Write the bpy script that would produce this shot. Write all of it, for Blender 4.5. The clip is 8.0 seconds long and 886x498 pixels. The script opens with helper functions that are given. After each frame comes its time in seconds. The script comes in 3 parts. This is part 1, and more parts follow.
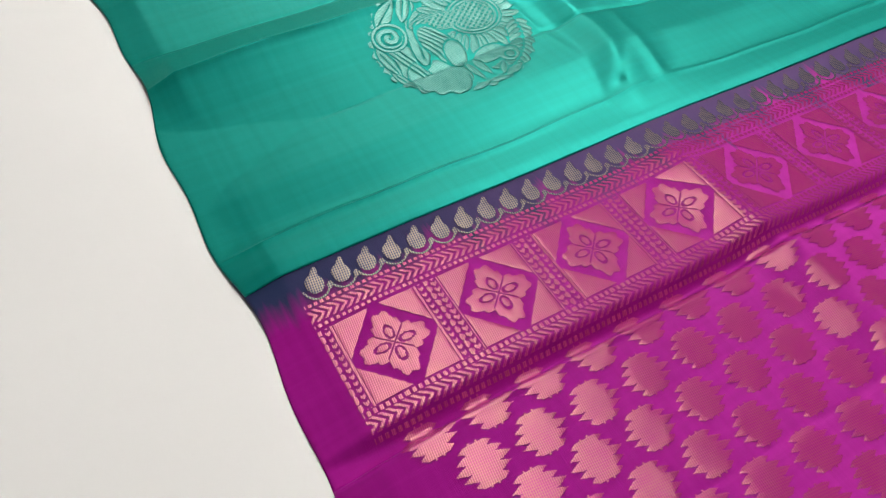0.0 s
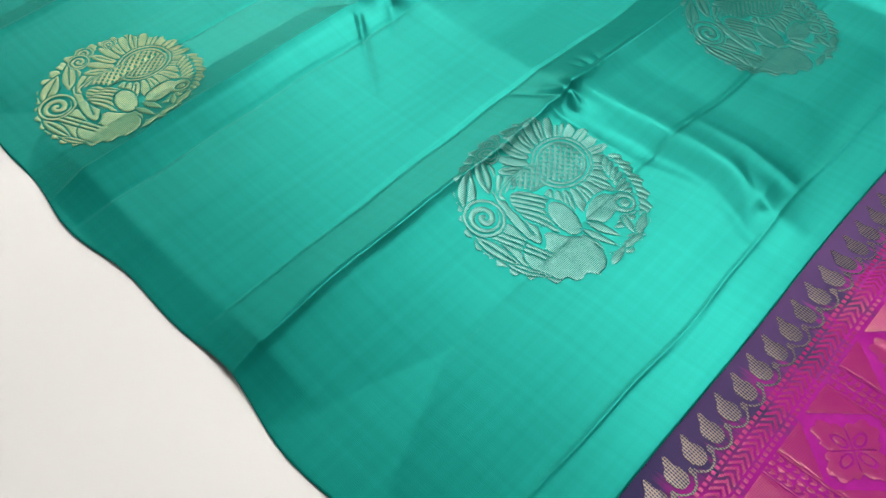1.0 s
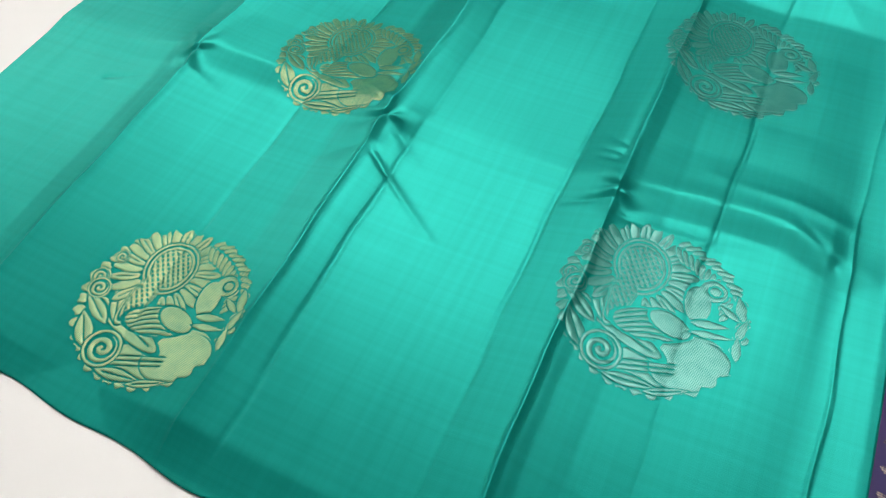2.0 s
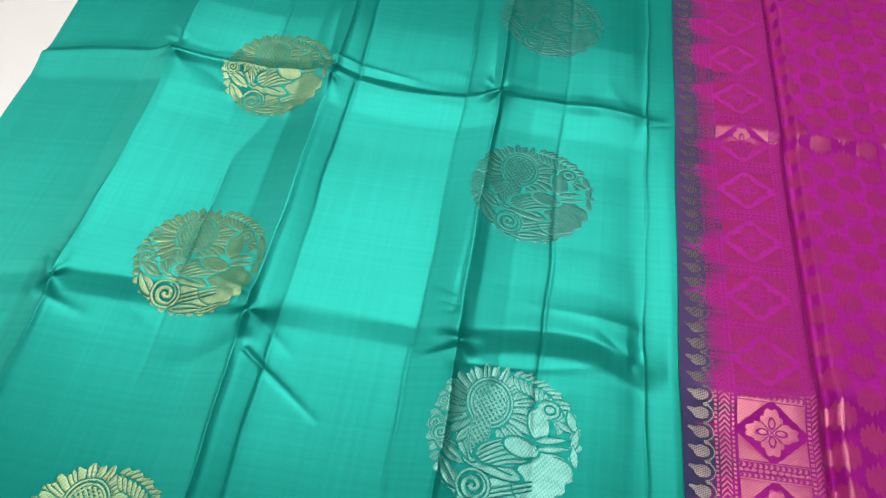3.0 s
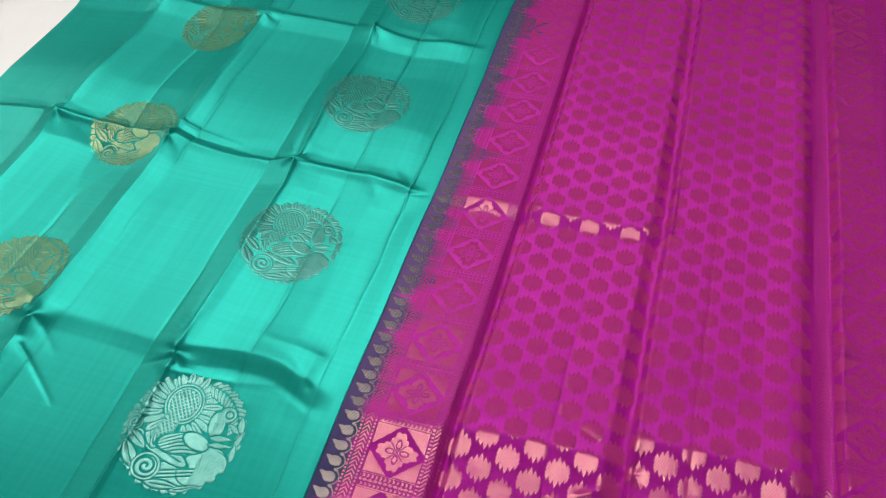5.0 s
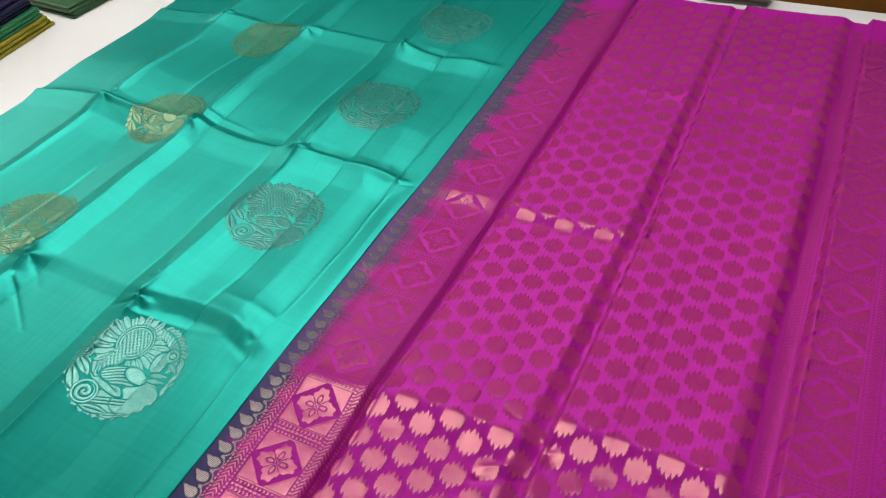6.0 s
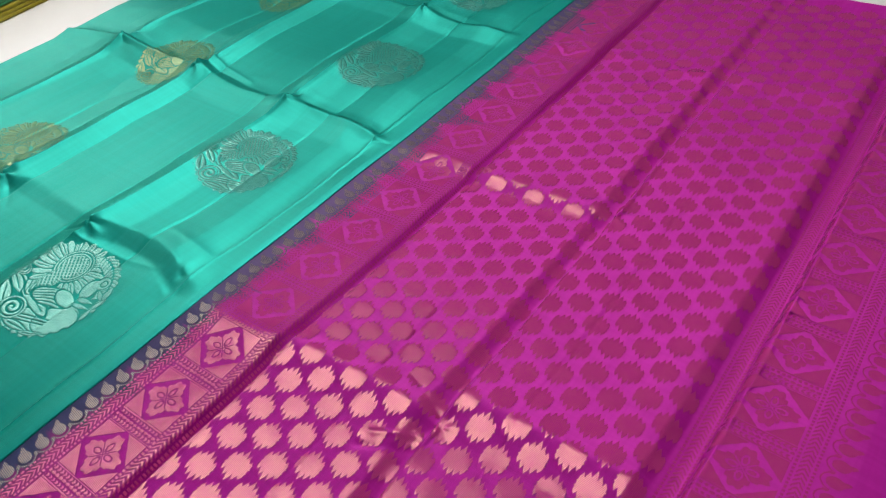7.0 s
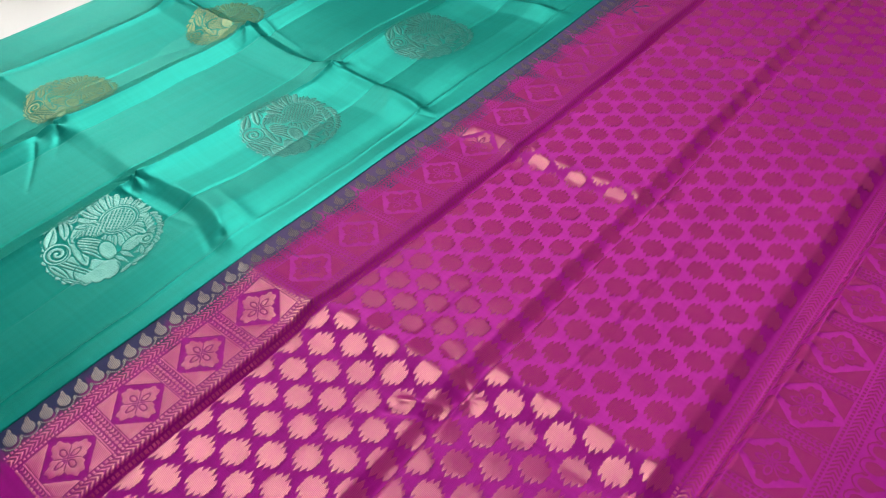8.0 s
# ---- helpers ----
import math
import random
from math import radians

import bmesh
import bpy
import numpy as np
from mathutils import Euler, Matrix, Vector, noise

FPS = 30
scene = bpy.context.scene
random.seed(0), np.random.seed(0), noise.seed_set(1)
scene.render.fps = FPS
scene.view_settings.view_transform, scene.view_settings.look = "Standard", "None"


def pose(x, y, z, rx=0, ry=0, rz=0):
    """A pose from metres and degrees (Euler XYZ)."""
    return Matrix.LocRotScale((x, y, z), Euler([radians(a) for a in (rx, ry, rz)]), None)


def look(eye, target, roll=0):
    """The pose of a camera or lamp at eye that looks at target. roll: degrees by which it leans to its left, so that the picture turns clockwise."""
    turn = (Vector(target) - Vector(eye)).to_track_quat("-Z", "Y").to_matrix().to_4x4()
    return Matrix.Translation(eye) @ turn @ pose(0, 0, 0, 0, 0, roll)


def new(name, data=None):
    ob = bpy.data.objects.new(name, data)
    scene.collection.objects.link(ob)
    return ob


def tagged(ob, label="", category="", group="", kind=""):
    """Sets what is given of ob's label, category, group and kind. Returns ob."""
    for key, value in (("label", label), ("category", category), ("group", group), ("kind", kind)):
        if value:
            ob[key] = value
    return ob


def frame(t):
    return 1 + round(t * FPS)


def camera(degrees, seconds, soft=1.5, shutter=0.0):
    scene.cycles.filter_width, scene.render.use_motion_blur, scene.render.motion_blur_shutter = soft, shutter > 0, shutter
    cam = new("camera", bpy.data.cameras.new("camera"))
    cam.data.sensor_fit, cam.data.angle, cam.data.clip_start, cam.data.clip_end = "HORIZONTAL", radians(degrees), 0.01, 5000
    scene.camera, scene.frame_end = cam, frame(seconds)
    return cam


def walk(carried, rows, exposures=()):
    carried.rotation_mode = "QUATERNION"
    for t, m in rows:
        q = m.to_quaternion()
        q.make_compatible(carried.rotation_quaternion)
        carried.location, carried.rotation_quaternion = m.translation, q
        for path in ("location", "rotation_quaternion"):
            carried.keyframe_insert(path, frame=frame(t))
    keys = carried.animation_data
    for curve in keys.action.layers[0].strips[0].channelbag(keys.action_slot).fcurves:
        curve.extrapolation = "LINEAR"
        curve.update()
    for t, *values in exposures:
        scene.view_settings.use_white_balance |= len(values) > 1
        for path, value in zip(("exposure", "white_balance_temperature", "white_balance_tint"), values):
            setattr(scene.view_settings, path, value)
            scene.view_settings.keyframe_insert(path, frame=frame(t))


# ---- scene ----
cam = camera(61.60, 8.0, soft=1.15)
PATH = [
    (0, (0.25744, 0.02771, 0.33042), (-0.00392, 0.19080, -0.06340), 2.96),
    (0.5, (0.17297, 0.00289, 0.34106), (-0.06748, 0.20231, -0.04935), 1.77),
    (1, (0.03604, 0.00151, 0.34482), (-0.17840, 0.21954, -0.05076), -0.66),
    (1.2, (0.00099, -0.00001, 0.35607), (-0.20832, 0.22302, -0.03947), -2.40),
    (2.3, (-0.15733, 0.00336, 0.44126), (-0.25920, 0.26337, 0.02651), -2.53),
    (2.5, (-0.16091, 0.00846, 0.46549), (-0.24062, 0.27415, 0.04950), -1.43),
    (3, (-0.14669, 0.05423, 0.56668), (-0.18981, 0.33337, 0.15410), 0.22),
    (3.5, (-0.10084, 0.09086, 0.66856), (-0.13117, 0.38159, 0.26290), 0.02),
    (4, (0.00738, 0.08658, 0.68393), (-0.04205, 0.37741, 0.28023), -1.73),
    (4.5, (0.15124, 0.10948, 0.65387), (0.07390, 0.39780, 0.25276), -2.54),
    (5, (0.23860, 0.04661, 0.66187), (0.12659, 0.34233, 0.27457), -4.72),
    (5.2, (0.27286, 0.00998, 0.65136), (0.14749, 0.31085, 0.27221), -5.37),
    (6.3, (0.45646, 0.03325, 0.54458), (0.24176, 0.33735, 0.21077), -7.06),
    (6.5, (0.48194, 0.05988, 0.52748), (0.25439, 0.35554, 0.19461), -7.17),
    (7, (0.52910, 0.09938, 0.48903), (0.28415, 0.38019, 0.15564), -7.11),
    (7.5, (0.54508, 0.09830, 0.48932), (0.29227, 0.36646, 0.15142), -6.72),
    (8, (0.52519, 0.09267, 0.48595), (0.26938, 0.35276, 0.14403), -5.78),
]
walk(cam, [(t, look(eye, target, roll)) for t, eye, target, roll in PATH])

# ---- light ----
world = bpy.data.worlds.new("world")
scene.world = world
world.use_nodes = True
world.node_tree.nodes["Background"].inputs["Color"].default_value = (0.9, 0.95, 1.0, 1)
world.node_tree.nodes["Background"].inputs["Strength"].default_value = 0.05
scene.view_settings.exposure = 0.0
LAMP = 8.8

# ---- materials ----


def material(name, color, rough=0.5, metal=0.0):
    m = bpy.data.materials.new(name)
    m.use_nodes = True
    p = m.node_tree.nodes["Principled BSDF"]
    p.inputs["Base Color"].default_value = (*color, 1)
    p.inputs["Roughness"].default_value = rough
    p.inputs["Metallic"].default_value = metal
    return m, m.node_tree, p


def node(tree, kind, **values):
    n = tree.nodes.new(kind)
    for k, v in values.items():
        n.inputs[k].default_value = v
    return n


def place(tree, scale):
    """World-size coordinates, stretched by scale."""
    c = tree.nodes.new("ShaderNodeTexCoord")
    mp = node(tree, "ShaderNodeMapping", Scale=scale)
    tree.links.new(c.outputs["Object"], mp.inputs["Vector"])
    return mp.outputs["Vector"]


def noise_at(tree, scale, detail=3.0, rough=0.5):
    n = node(tree, "ShaderNodeTexNoise", Scale=1.0, Detail=detail, Roughness=rough)
    tree.links.new(place(tree, scale), n.inputs["Vector"])
    return n.outputs["Fac"]


def ramp(tree, fac, stops):
    r = tree.nodes.new("ShaderNodeValToRGB")
    els = r.color_ramp.elements
    while len(els) < len(stops):
        els.new(0.5)
    for e, (pos, col) in zip(els, stops):
        e.position, e.color = pos, (*col, 1)
    tree.links.new(fac, r.inputs["Fac"])
    return r.outputs["Color"]


def math_node(tree, op, a, b=0.0, c=0.0):
    n = tree.nodes.new("ShaderNodeMath")
    n.operation = op
    for k, v in enumerate((a, b, c)):
        if isinstance(v, (int, float)):
            n.inputs[k].default_value = v
        else:
            tree.links.new(v, n.inputs[k])
    return n.outputs[0]


def mix(tree, fac, a, b, blend="MIX"):
    n = tree.nodes.new("ShaderNodeMix")
    n.data_type, n.blend_type = "RGBA", blend
    for k, v in ((0, fac), (6, a), (7, b)):
        if isinstance(v, (int, float)):
            n.inputs[k].default_value = v
        elif isinstance(v, tuple):
            n.inputs[k].default_value = (*v, 1)
        else:
            tree.links.new(v, n.inputs[k])
    return n.outputs[2]


def bump(tree, p, height, strength, distance):
    b = node(tree, "ShaderNodeBump", Strength=strength, Distance=distance)
    tree.links.new(height, b.inputs["Height"])
    tree.links.new(b.outputs["Normal"], p.inputs["Normal"])


def weave(tree, p, strength=0.16):
    """Fine slubs of warp and weft as relief."""
    a = noise_at(tree, (60, 2600, 1), 2)
    b = noise_at(tree, (2600, 60, 1), 2)
    c = noise_at(tree, (45, 45, 45), 3)
    h = math_node(tree, "ADD", math_node(tree, "ADD", a, b), math_node(tree, "MULTIPLY", c, 1.5))
    bump(tree, p, h, strength, 0.0006)


def float_slope(tree, p, sx, sy):
    """Satin floats lie at a slope in the weave: lean the normal by it."""
    g = tree.nodes.new("ShaderNodeNewGeometry")
    v = tree.nodes.new("ShaderNodeVectorMath")
    v.operation = "ADD"
    v.inputs[1].default_value = (sx, sy, 0)
    n = tree.nodes.new("ShaderNodeVectorMath")
    n.operation = "NORMALIZE"
    tree.links.new(g.outputs["Normal"], v.inputs[0])
    tree.links.new(v.outputs[0], n.inputs[0])
    for b in tree.nodes:
        if b.bl_idname == "ShaderNodeBump":
            tree.links.new(n.outputs[0], b.inputs["Normal"])


def silk_green():
    m, t, p = material("green_silk", (0.004, 0.36, 0.27), 0.4, 0.0)
    warp = noise_at(t, (4, 220, 1), 3)
    weft = noise_at(t, (220, 5, 1), 3)
    big = noise_at(t, (7, 7, 1), 2)
    f = math_node(t, "MULTIPLY", math_node(t, "ADD", math_node(t, "ADD", warp, weft), big), 0.3333)
    col = ramp(t, f, [(0.32, (0.003, 0.226, 0.187)), (0.68, (0.007, 0.290, 0.245))])
    t.links.new(col, p.inputs["Base Color"])
    p.inputs["Metallic"].default_value = 0.45
    p.inputs["Specular Tint"].default_value = (0.3, 1.0, 0.82, 1)
    p.inputs["Roughness"].default_value = 0.37
    weave(t, p)
    float_slope(t, p, 0.0, FLOAT)
    return m


def silk_magenta():
    m, t, p = material("magenta_silk", (0.34, 0.006, 0.19), 0.4, 0.0)
    warp = noise_at(t, (4, 220, 1), 3)
    weft = noise_at(t, (220, 5, 1), 3)
    f = math_node(t, "MULTIPLY", math_node(t, "ADD", warp, weft), 0.5)
    col = ramp(t, f, [(0.3, (0.305, 0.006, 0.212)), (0.7, (0.380, 0.010, 0.270))])
    c = t.nodes.new("ShaderNodeTexCoord")
    s = t.nodes.new("ShaderNodeSeparateXYZ")
    t.links.new(c.outputs["Object"], s.inputs[0])
    # the dark blue dye runs into the magenta in ragged tongues along the warp
    run = math_node(t, "ADD", math_node(t, "MULTIPLY", noise_at(t, (4, 34, 1), 2), 0.085), math_node(t, "MULTIPLY", noise_at(t, (7, 330, 1), 3), 0.036))
    wild = math_node(t, "MULTIPLY_ADD", s.outputs["Y"], 1.6, 0.45)
    run = math_node(t, "MULTIPLY", math_node(t, "SUBTRACT", run, 0.052), wild)
    d = math_node(t, "SUBTRACT", s.outputs["X"], math_node(t, "ADD", run, 0.038))
    blue = ramp(t, math_node(t, "MULTIPLY_ADD", d, 24.0, 0.72), [(0.25, (1, 1, 1)), (0.72, (0, 0, 0))])
    col = mix(t, blue, col, (0.02, 0.04, 0.10))
    t.links.new(col, p.inputs["Base Color"])
    p.inputs["Metallic"].default_value = 0.10
    p.inputs["Specular Tint"].default_value = (1.0, 0.2, 0.72, 1)
    p.inputs["Roughness"].default_value = 0.46
    weave(t, p)
    float_slope(t, p, 0.0, FLOAT * 1.6)
    return m


def zari(name, lo, hi, shine, ior=2.1, rough=0.27, thread=230.0):
    """Dyed ground under close floats of metal thread."""
    m, t, p = material(name, lo, rough, 0.12)
    mp = node(t, "ShaderNodeMapping", Rotation=(0, 0, 0.12))
    c = t.nodes.new("ShaderNodeTexCoord")
    t.links.new(c.outputs["Object"], mp.inputs["Vector"])
    w = node(t, "ShaderNodeTexWave", Scale=thread, Distortion=0.9)
    w.bands_direction = "Y"
    t.links.new(mp.outputs["Vector"], w.inputs["Vector"])
    b = noise_at(t, (110, 110, 1), 4, 0.65)
    tie = node(t, "ShaderNodeTexWave", Scale=thread * 0.85, Distortion=1.2)
    t.links.new(mp.outputs["Vector"], tie.inputs["Vector"])
    both = math_node(t, "ADD", math_node(t, "MULTIPLY", w.outputs["Fac"], 0.42), math_node(t, "MULTIPLY", tie.outputs["Fac"], 0.26))
    f = math_node(t, "ADD", both, math_node(t, "MULTIPLY", b, 0.52))
    t.links.new(ramp(t, f, [(0.42, lo), (0.72, hi)]), p.inputs["Base Color"])
    p.inputs["IOR"].default_value = ior
    dim = tuple(0.10 * q for q in shine)
    t.links.new(ramp(t, f, [(0.42, dim), (0.66, shine)]), p.inputs["Specular Tint"])
    bump(t, p, f, 0.22, 0.0005)
    return m


FLOAT = -0.23
GREEN, MAGENTA = silk_green(), silk_magenta()
SILVER = zari("silver_zari", (0.004, 0.175, 0.145), (0.035, 0.25, 0.21), (0.54, 1.0, 0.91), 2.9, 0.34, 330.0)
GOLD = zari("gold_zari", (0.008, 0.175, 0.125), (0.060, 0.25, 0.140), (1.0, 0.97, 0.46), 2.7, 0.33, 330.0)
COPPER = zari("copper_zari", (0.340, 0.011, 0.185), (0.405, 0.038, 0.172), (1.0, 0.82, 0.38), 1.92, 0.17, 280.0)
float_slope(COPPER.node_tree, COPPER.node_tree.nodes["Principled BSDF"], 0.0, 0.06)
PALE = zari("pale_gold_zari", (0.03, 0.035, 0.09), (0.16, 0.13, 0.14), (0.85, 0.70, 0.5), 1.9)


def plain(name, lo, hi, rough, scale=6.0, relief=0.0):
    m, t, p = material(name, lo, rough)
    f = noise_at(t, (scale, scale, scale), 5, 0.6)
    t.links.new(ramp(t, f, [(0.3, lo), (0.7, hi)]), p.inputs["Base Color"])
    if relief:
        bump(t, p, noise_at(t, (scale * 30, scale * 30, scale * 30), 3), relief, 0.001)
    return m


TABLE = plain("white_laminate", (0.65, 0.64, 0.63), (0.70, 0.69, 0.68), 0.45, 3.0, 0.05)
WALL = plain("cream_paint", (0.26, 0.255, 0.235), (0.30, 0.295, 0.27), 0.7, 2.0)
CEILING = plain("white_paint", (0.42, 0.42, 0.41), (0.47, 0.47, 0.46), 0.8, 2.0)
FLOOR = plain("grey_floor_tile", (0.25, 0.24, 0.23), (0.32, 0.31, 0.29), 0.4, 3.0)
METAL = plain("painted_metal", (0.5, 0.5, 0.5), (0.6, 0.6, 0.6), 0.4, 8.0)


def wood_material():
    m, t, p = material("brown_wood", (0.25, 0.1, 0.02), 0.4)
    f = noise_at(t, (3, 40, 40), 4, 0.6)
    t.links.new(ramp(t, f, [(0.3, (0.16, 0.055, 0.008)), (0.7, (0.33, 0.13, 0.02))]), p.inputs["Base Color"])
    return m


WOOD = wood_material()


def glow_material(gain):
    m = bpy.data.materials.new("lamp_diffuser")
    m.use_nodes = True
    t = m.node_tree
    p = t.nodes["Principled BSDF"]
    p.inputs["Base Color"].default_value = (0.9, 0.9, 0.9, 1)
    p.inputs["Emission Color"].default_value = (1.0, 0.97, 0.93, 1)
    p.inputs["Emission Strength"].default_value = LAMP * gain
    return m


GLOW, GLOW_SOFT, GLOW_PANEL = glow_material(1.0), glow_material(0.45), glow_material(1.3)

# ---- building helpers ----


def part(name, bm, mat, parent=None, label="", smooth=False):
    me = bpy.data.meshes.new(name)
    bm.to_mesh(me)
    bm.free()
    if smooth:
        me.polygons.foreach_set("use_smooth", [True] * len(me.polygons))
    me.materials.append(mat)
    ob = new(name, me)
    if parent:
        ob.parent = parent
    return tagged(ob, label)


def mesh_part(name, verts, faces, mat, parent=None, label="", smooth=True):
    me = bpy.data.meshes.new(name)
    me.from_pydata(verts, [], faces)
    if smooth:
        me.polygons.foreach_set("use_smooth", [True] * len(me.polygons))
    me.materials.append(mat)
    ob = new(name, me)
    if parent:
        ob.parent = parent
    return tagged(ob, label)


def box(bm, x0, x1, y0, y1, z0, z1, bevel=0.0):
    g = bmesh.ops.create_cube(bm, size=1.0, matrix=Matrix.Translation(((x0 + x1) / 2, (y0 + y1) / 2, (z0 + z1) / 2)) @ Matrix.Diagonal((x1 - x0, y1 - y0, z1 - z0, 1)))
    if bevel:
        es = list({e for v in g["verts"] for e in v.link_edges})
        bmesh.ops.bevel(bm, geom=es, offset=bevel, segments=2, affect="EDGES", profile=0.5)
    return bm


def thing(name, label, category, group="", at=(0, 0, 0)):
    e = new(name)
    e.location = at
    return tagged(e, label, category, group)


# ---- room ----
TOP = -0.012
FLOOR_Z = TOP - 0.76
CEIL_Z = 2.0
XA, XB, YA, YB = -3.2, 3.2, -2.6, 3.4
tagged(part("floor", box(bmesh.new(), XA, XB, YA, YB, FLOOR_Z - 0.1, FLOOR_Z), FLOOR), "grey tiled shop floor", "floor", kind="structure")
tagged(part("ceiling", box(bmesh.new(), XA, XB, YA, YB, CEIL_Z, CEIL_Z + 0.1), CEILING), "white painted ceiling", "ceiling", kind="structure")
for wname, b in (
    ("wall_west", (XA - 0.12, XA, YA, YB)),
    ("wall_east", (XB, XB + 0.12, YA, YB)),
    ("wall_south", (XA, XB, YA - 0.12, YA)),
    ("wall_north", (XA, XB, YB, YB + 0.12)),
):
    tagged(part(wname, box(bmesh.new(), *b, FLOOR_Z, CEIL_Z), WALL), "plain cream painted wall", "wall", kind="structure")


def unseen_ceiling_light(x, y, sx, sy, glow):
    e = thing("unseen_ceiling_light", "unseen flat rectangular white ceiling light", "ceiling light", "ceiling lights", (x, y, CEIL_Z))
    bm = bmesh.new()
    w = 0.02
    for b in ((-sx / 2, sx / 2, -sy / 2, -sy / 2 + w), (-sx / 2, sx / 2, sy / 2 - w, sy / 2), (-sx / 2, -sx / 2 + w, -sy / 2 + w, sy / 2 - w), (sx / 2 - w, sx / 2, -sy / 2 + w, sy / 2 - w)):
        box(bm, *b, -0.05, -0.001)
    part("frame", bm, METAL, e)
    part("diffuser", box(bmesh.new(), -sx / 2 + w + 0.001, sx / 2 - w - 0.001, -sy / 2 + w + 0.001, sy / 2 - w - 0.001, -0.04, -0.002), glow, e)
    return e


# out of view; lengthened southwards to brighten the near green silk
unseen_ceiling_light(-2.85, 0.31, 0.6, 1.42, GLOW)
for lx in (-1.25, -0.4, 0.45):
    unseen_ceiling_light(lx, 0.60, 0.8, 0.84, GLOW)
# added soft light, out of view, only to make the near copper zari glint
unseen_ceiling_light(-0.95, 1.48, 1.1, 0.44, GLOW_SOFT)


def added_wall_glow(y, z, sy, sz):
    """A glowing panel added unseen on the west wall to brighten the gold zari."""
    e = thing("added_wall_glow", "unseen glowing white panel added to brighten the gold zari", "wall light", "", (XA, y, z))
    bm = bmesh.new()
    w = 0.03
    for b in ((-sy / 2, sy / 2, -sz / 2, -sz / 2 + w), (-sy / 2, sy / 2, sz / 2 - w, sz / 2), (-sy / 2, -sy / 2 + w, -sz / 2 + w, sz / 2 - w), (sy / 2 - w, sy / 2, -sz / 2 + w, sz / 2 - w)):
        box(bm, 0.001, 0.05, *b)
    part("frame", bm, METAL, e)
    part("diffuser", box(bmesh.new(), 0.002, 0.04, -sy / 2 + w + 0.001, sy / 2 - w - 0.001, -sz / 2 + w + 0.001, sz / 2 - w - 0.001), GLOW_PANEL, e)
    return e


# added glow out of view: lifts the gold roundels and left green silk
added_wall_glow(1.05, 1.35, 1.1, 0.34)


def display_table():
    e = thing("display_table", "wide white laminate display table", "table")
    part("tabletop", box(bmesh.new(), -1.7, 1.5, -0.9, 1.285, TOP - 0.035, TOP, 0.004), TABLE, e)
    for x in (-1.62, 1.42):
        for y in (-0.82, 1.2):
            part("leg", box(bmesh.new(), x - 0.03, x + 0.03, y - 0.03, y + 0.03, FLOOR_Z, TOP - 0.036, 0.004), METAL, e)
    return e


display_table()


def wooden_counter():
    e = thing("wooden_counter", "brown varnished wooden counter behind the table", "counter")
    part("body", box(bmesh.new(), -0.4, 2.4, 1.62, 2.1, FLOOR_Z, 0.05, 0.004), WOOD, e)
    part("top", box(bmesh.new(), -0.43, 2.43, 1.58, 2.12, 0.051, 0.08, 0.006), WOOD, e)
    return e


wooden_counter()



def cloth_material(name, lo, hi, rough=0.4, metal=0.25):
    m, t, p = material(name, lo, rough, metal)
    f = math_node(t, "MULTIPLY", math_node(t, "ADD", noise_at(t, (12, 160, 160), 3), noise_at(t, (9, 9, 9), 3)), 0.5)
    t.links.new(ramp(t, f, [(0.3, lo), (0.7, hi)]), p.inputs["Base Color"])
    bump(t, p, f, 0.3, 0.002)
    return m


def folded_saree(label, mats, x, y, z, sx, sy, h, turn, layers=4):
    """A saree folded to a flat pack: soft layers with rounded fold edges."""
    e = thing("folded_saree", label, "folded saree", "folded sarees beside the spread one", (x, y, z))
    e.rotation_euler = (0, 0, radians(turn))
    r = random.Random(int(1000 * (z + 1)) + int(100 * abs(x)))
    each = h / layers
    for k in range(layers):
        bm = bmesh.new()
        d = [r.uniform(-0.004, 0.004) for _ in range(4)]
        box(bm, -sx / 2 + d[0], sx / 2 + d[1], -sy / 2 + d[2], sy / 2 + d[3], k * each + 0.0002, (k + 1) * each - 0.0002)
        bmesh.ops.subdivide_edges(bm, edges=[q for q in bm.edges if q.calc_length() > 0.05], cuts=5, use_grid_fill=True)
        for v in bm.verts:
            v.co.z += 0.0006 * math.sin(30 * v.co.x + k) * math.sin(23 * v.co.y + 2 * k)
        rim = [q for q in bm.edges if len(q.link_faces) == 2 and q.calc_face_angle(0) > 1.0]
        bmesh.ops.bevel(bm, geom=rim, offset=each * 0.42, segments=3, affect="EDGES", profile=0.5)
        part("layer", bm, mats[k % len(mats)], e, smooth=True)
    return e


OLIVE = cloth_material("olive_yellow_silk", (0.20, 0.17, 0.008), (0.33, 0.28, 0.015))
LEAF = cloth_material("leaf_green_silk", (0.02, 0.16, 0.06), (0.04, 0.24, 0.10))
NAVY = cloth_material("navy_silk", (0.008, 0.008, 0.045), (0.02, 0.015, 0.07))
RED = cloth_material("red_silk", (0.35, 0.03, 0.02), (0.5, 0.06, 0.03))
BOTTLE = cloth_material("bottle_green_silk", (0.015, 0.06, 0.02), (0.04, 0.12, 0.045))
GREY = cloth_material("grey_cloth", (0.16, 0.14, 0.12), (0.28, 0.25, 0.22), 0.7, 0.0)
SX0, SY0 = -1.005, 0.66
folded_saree("olive yellow silk saree folded flat on the table", [OLIVE], SX0, SY0, TOP, 0.29, 0.31, 0.021, 5, 3)
folded_saree("leaf green silk saree folded on the olive one", [LEAF], SX0 - 0.006, SY0 - 0.004, TOP + 0.0212, 0.285, 0.30, 0.018, 5, 3)
folded_saree("navy blue silk saree folded on the green one", [NAVY], SX0 - 0.012, SY0 - 0.006, TOP + 0.0394, 0.28, 0.30, 0.028, 5, 4)
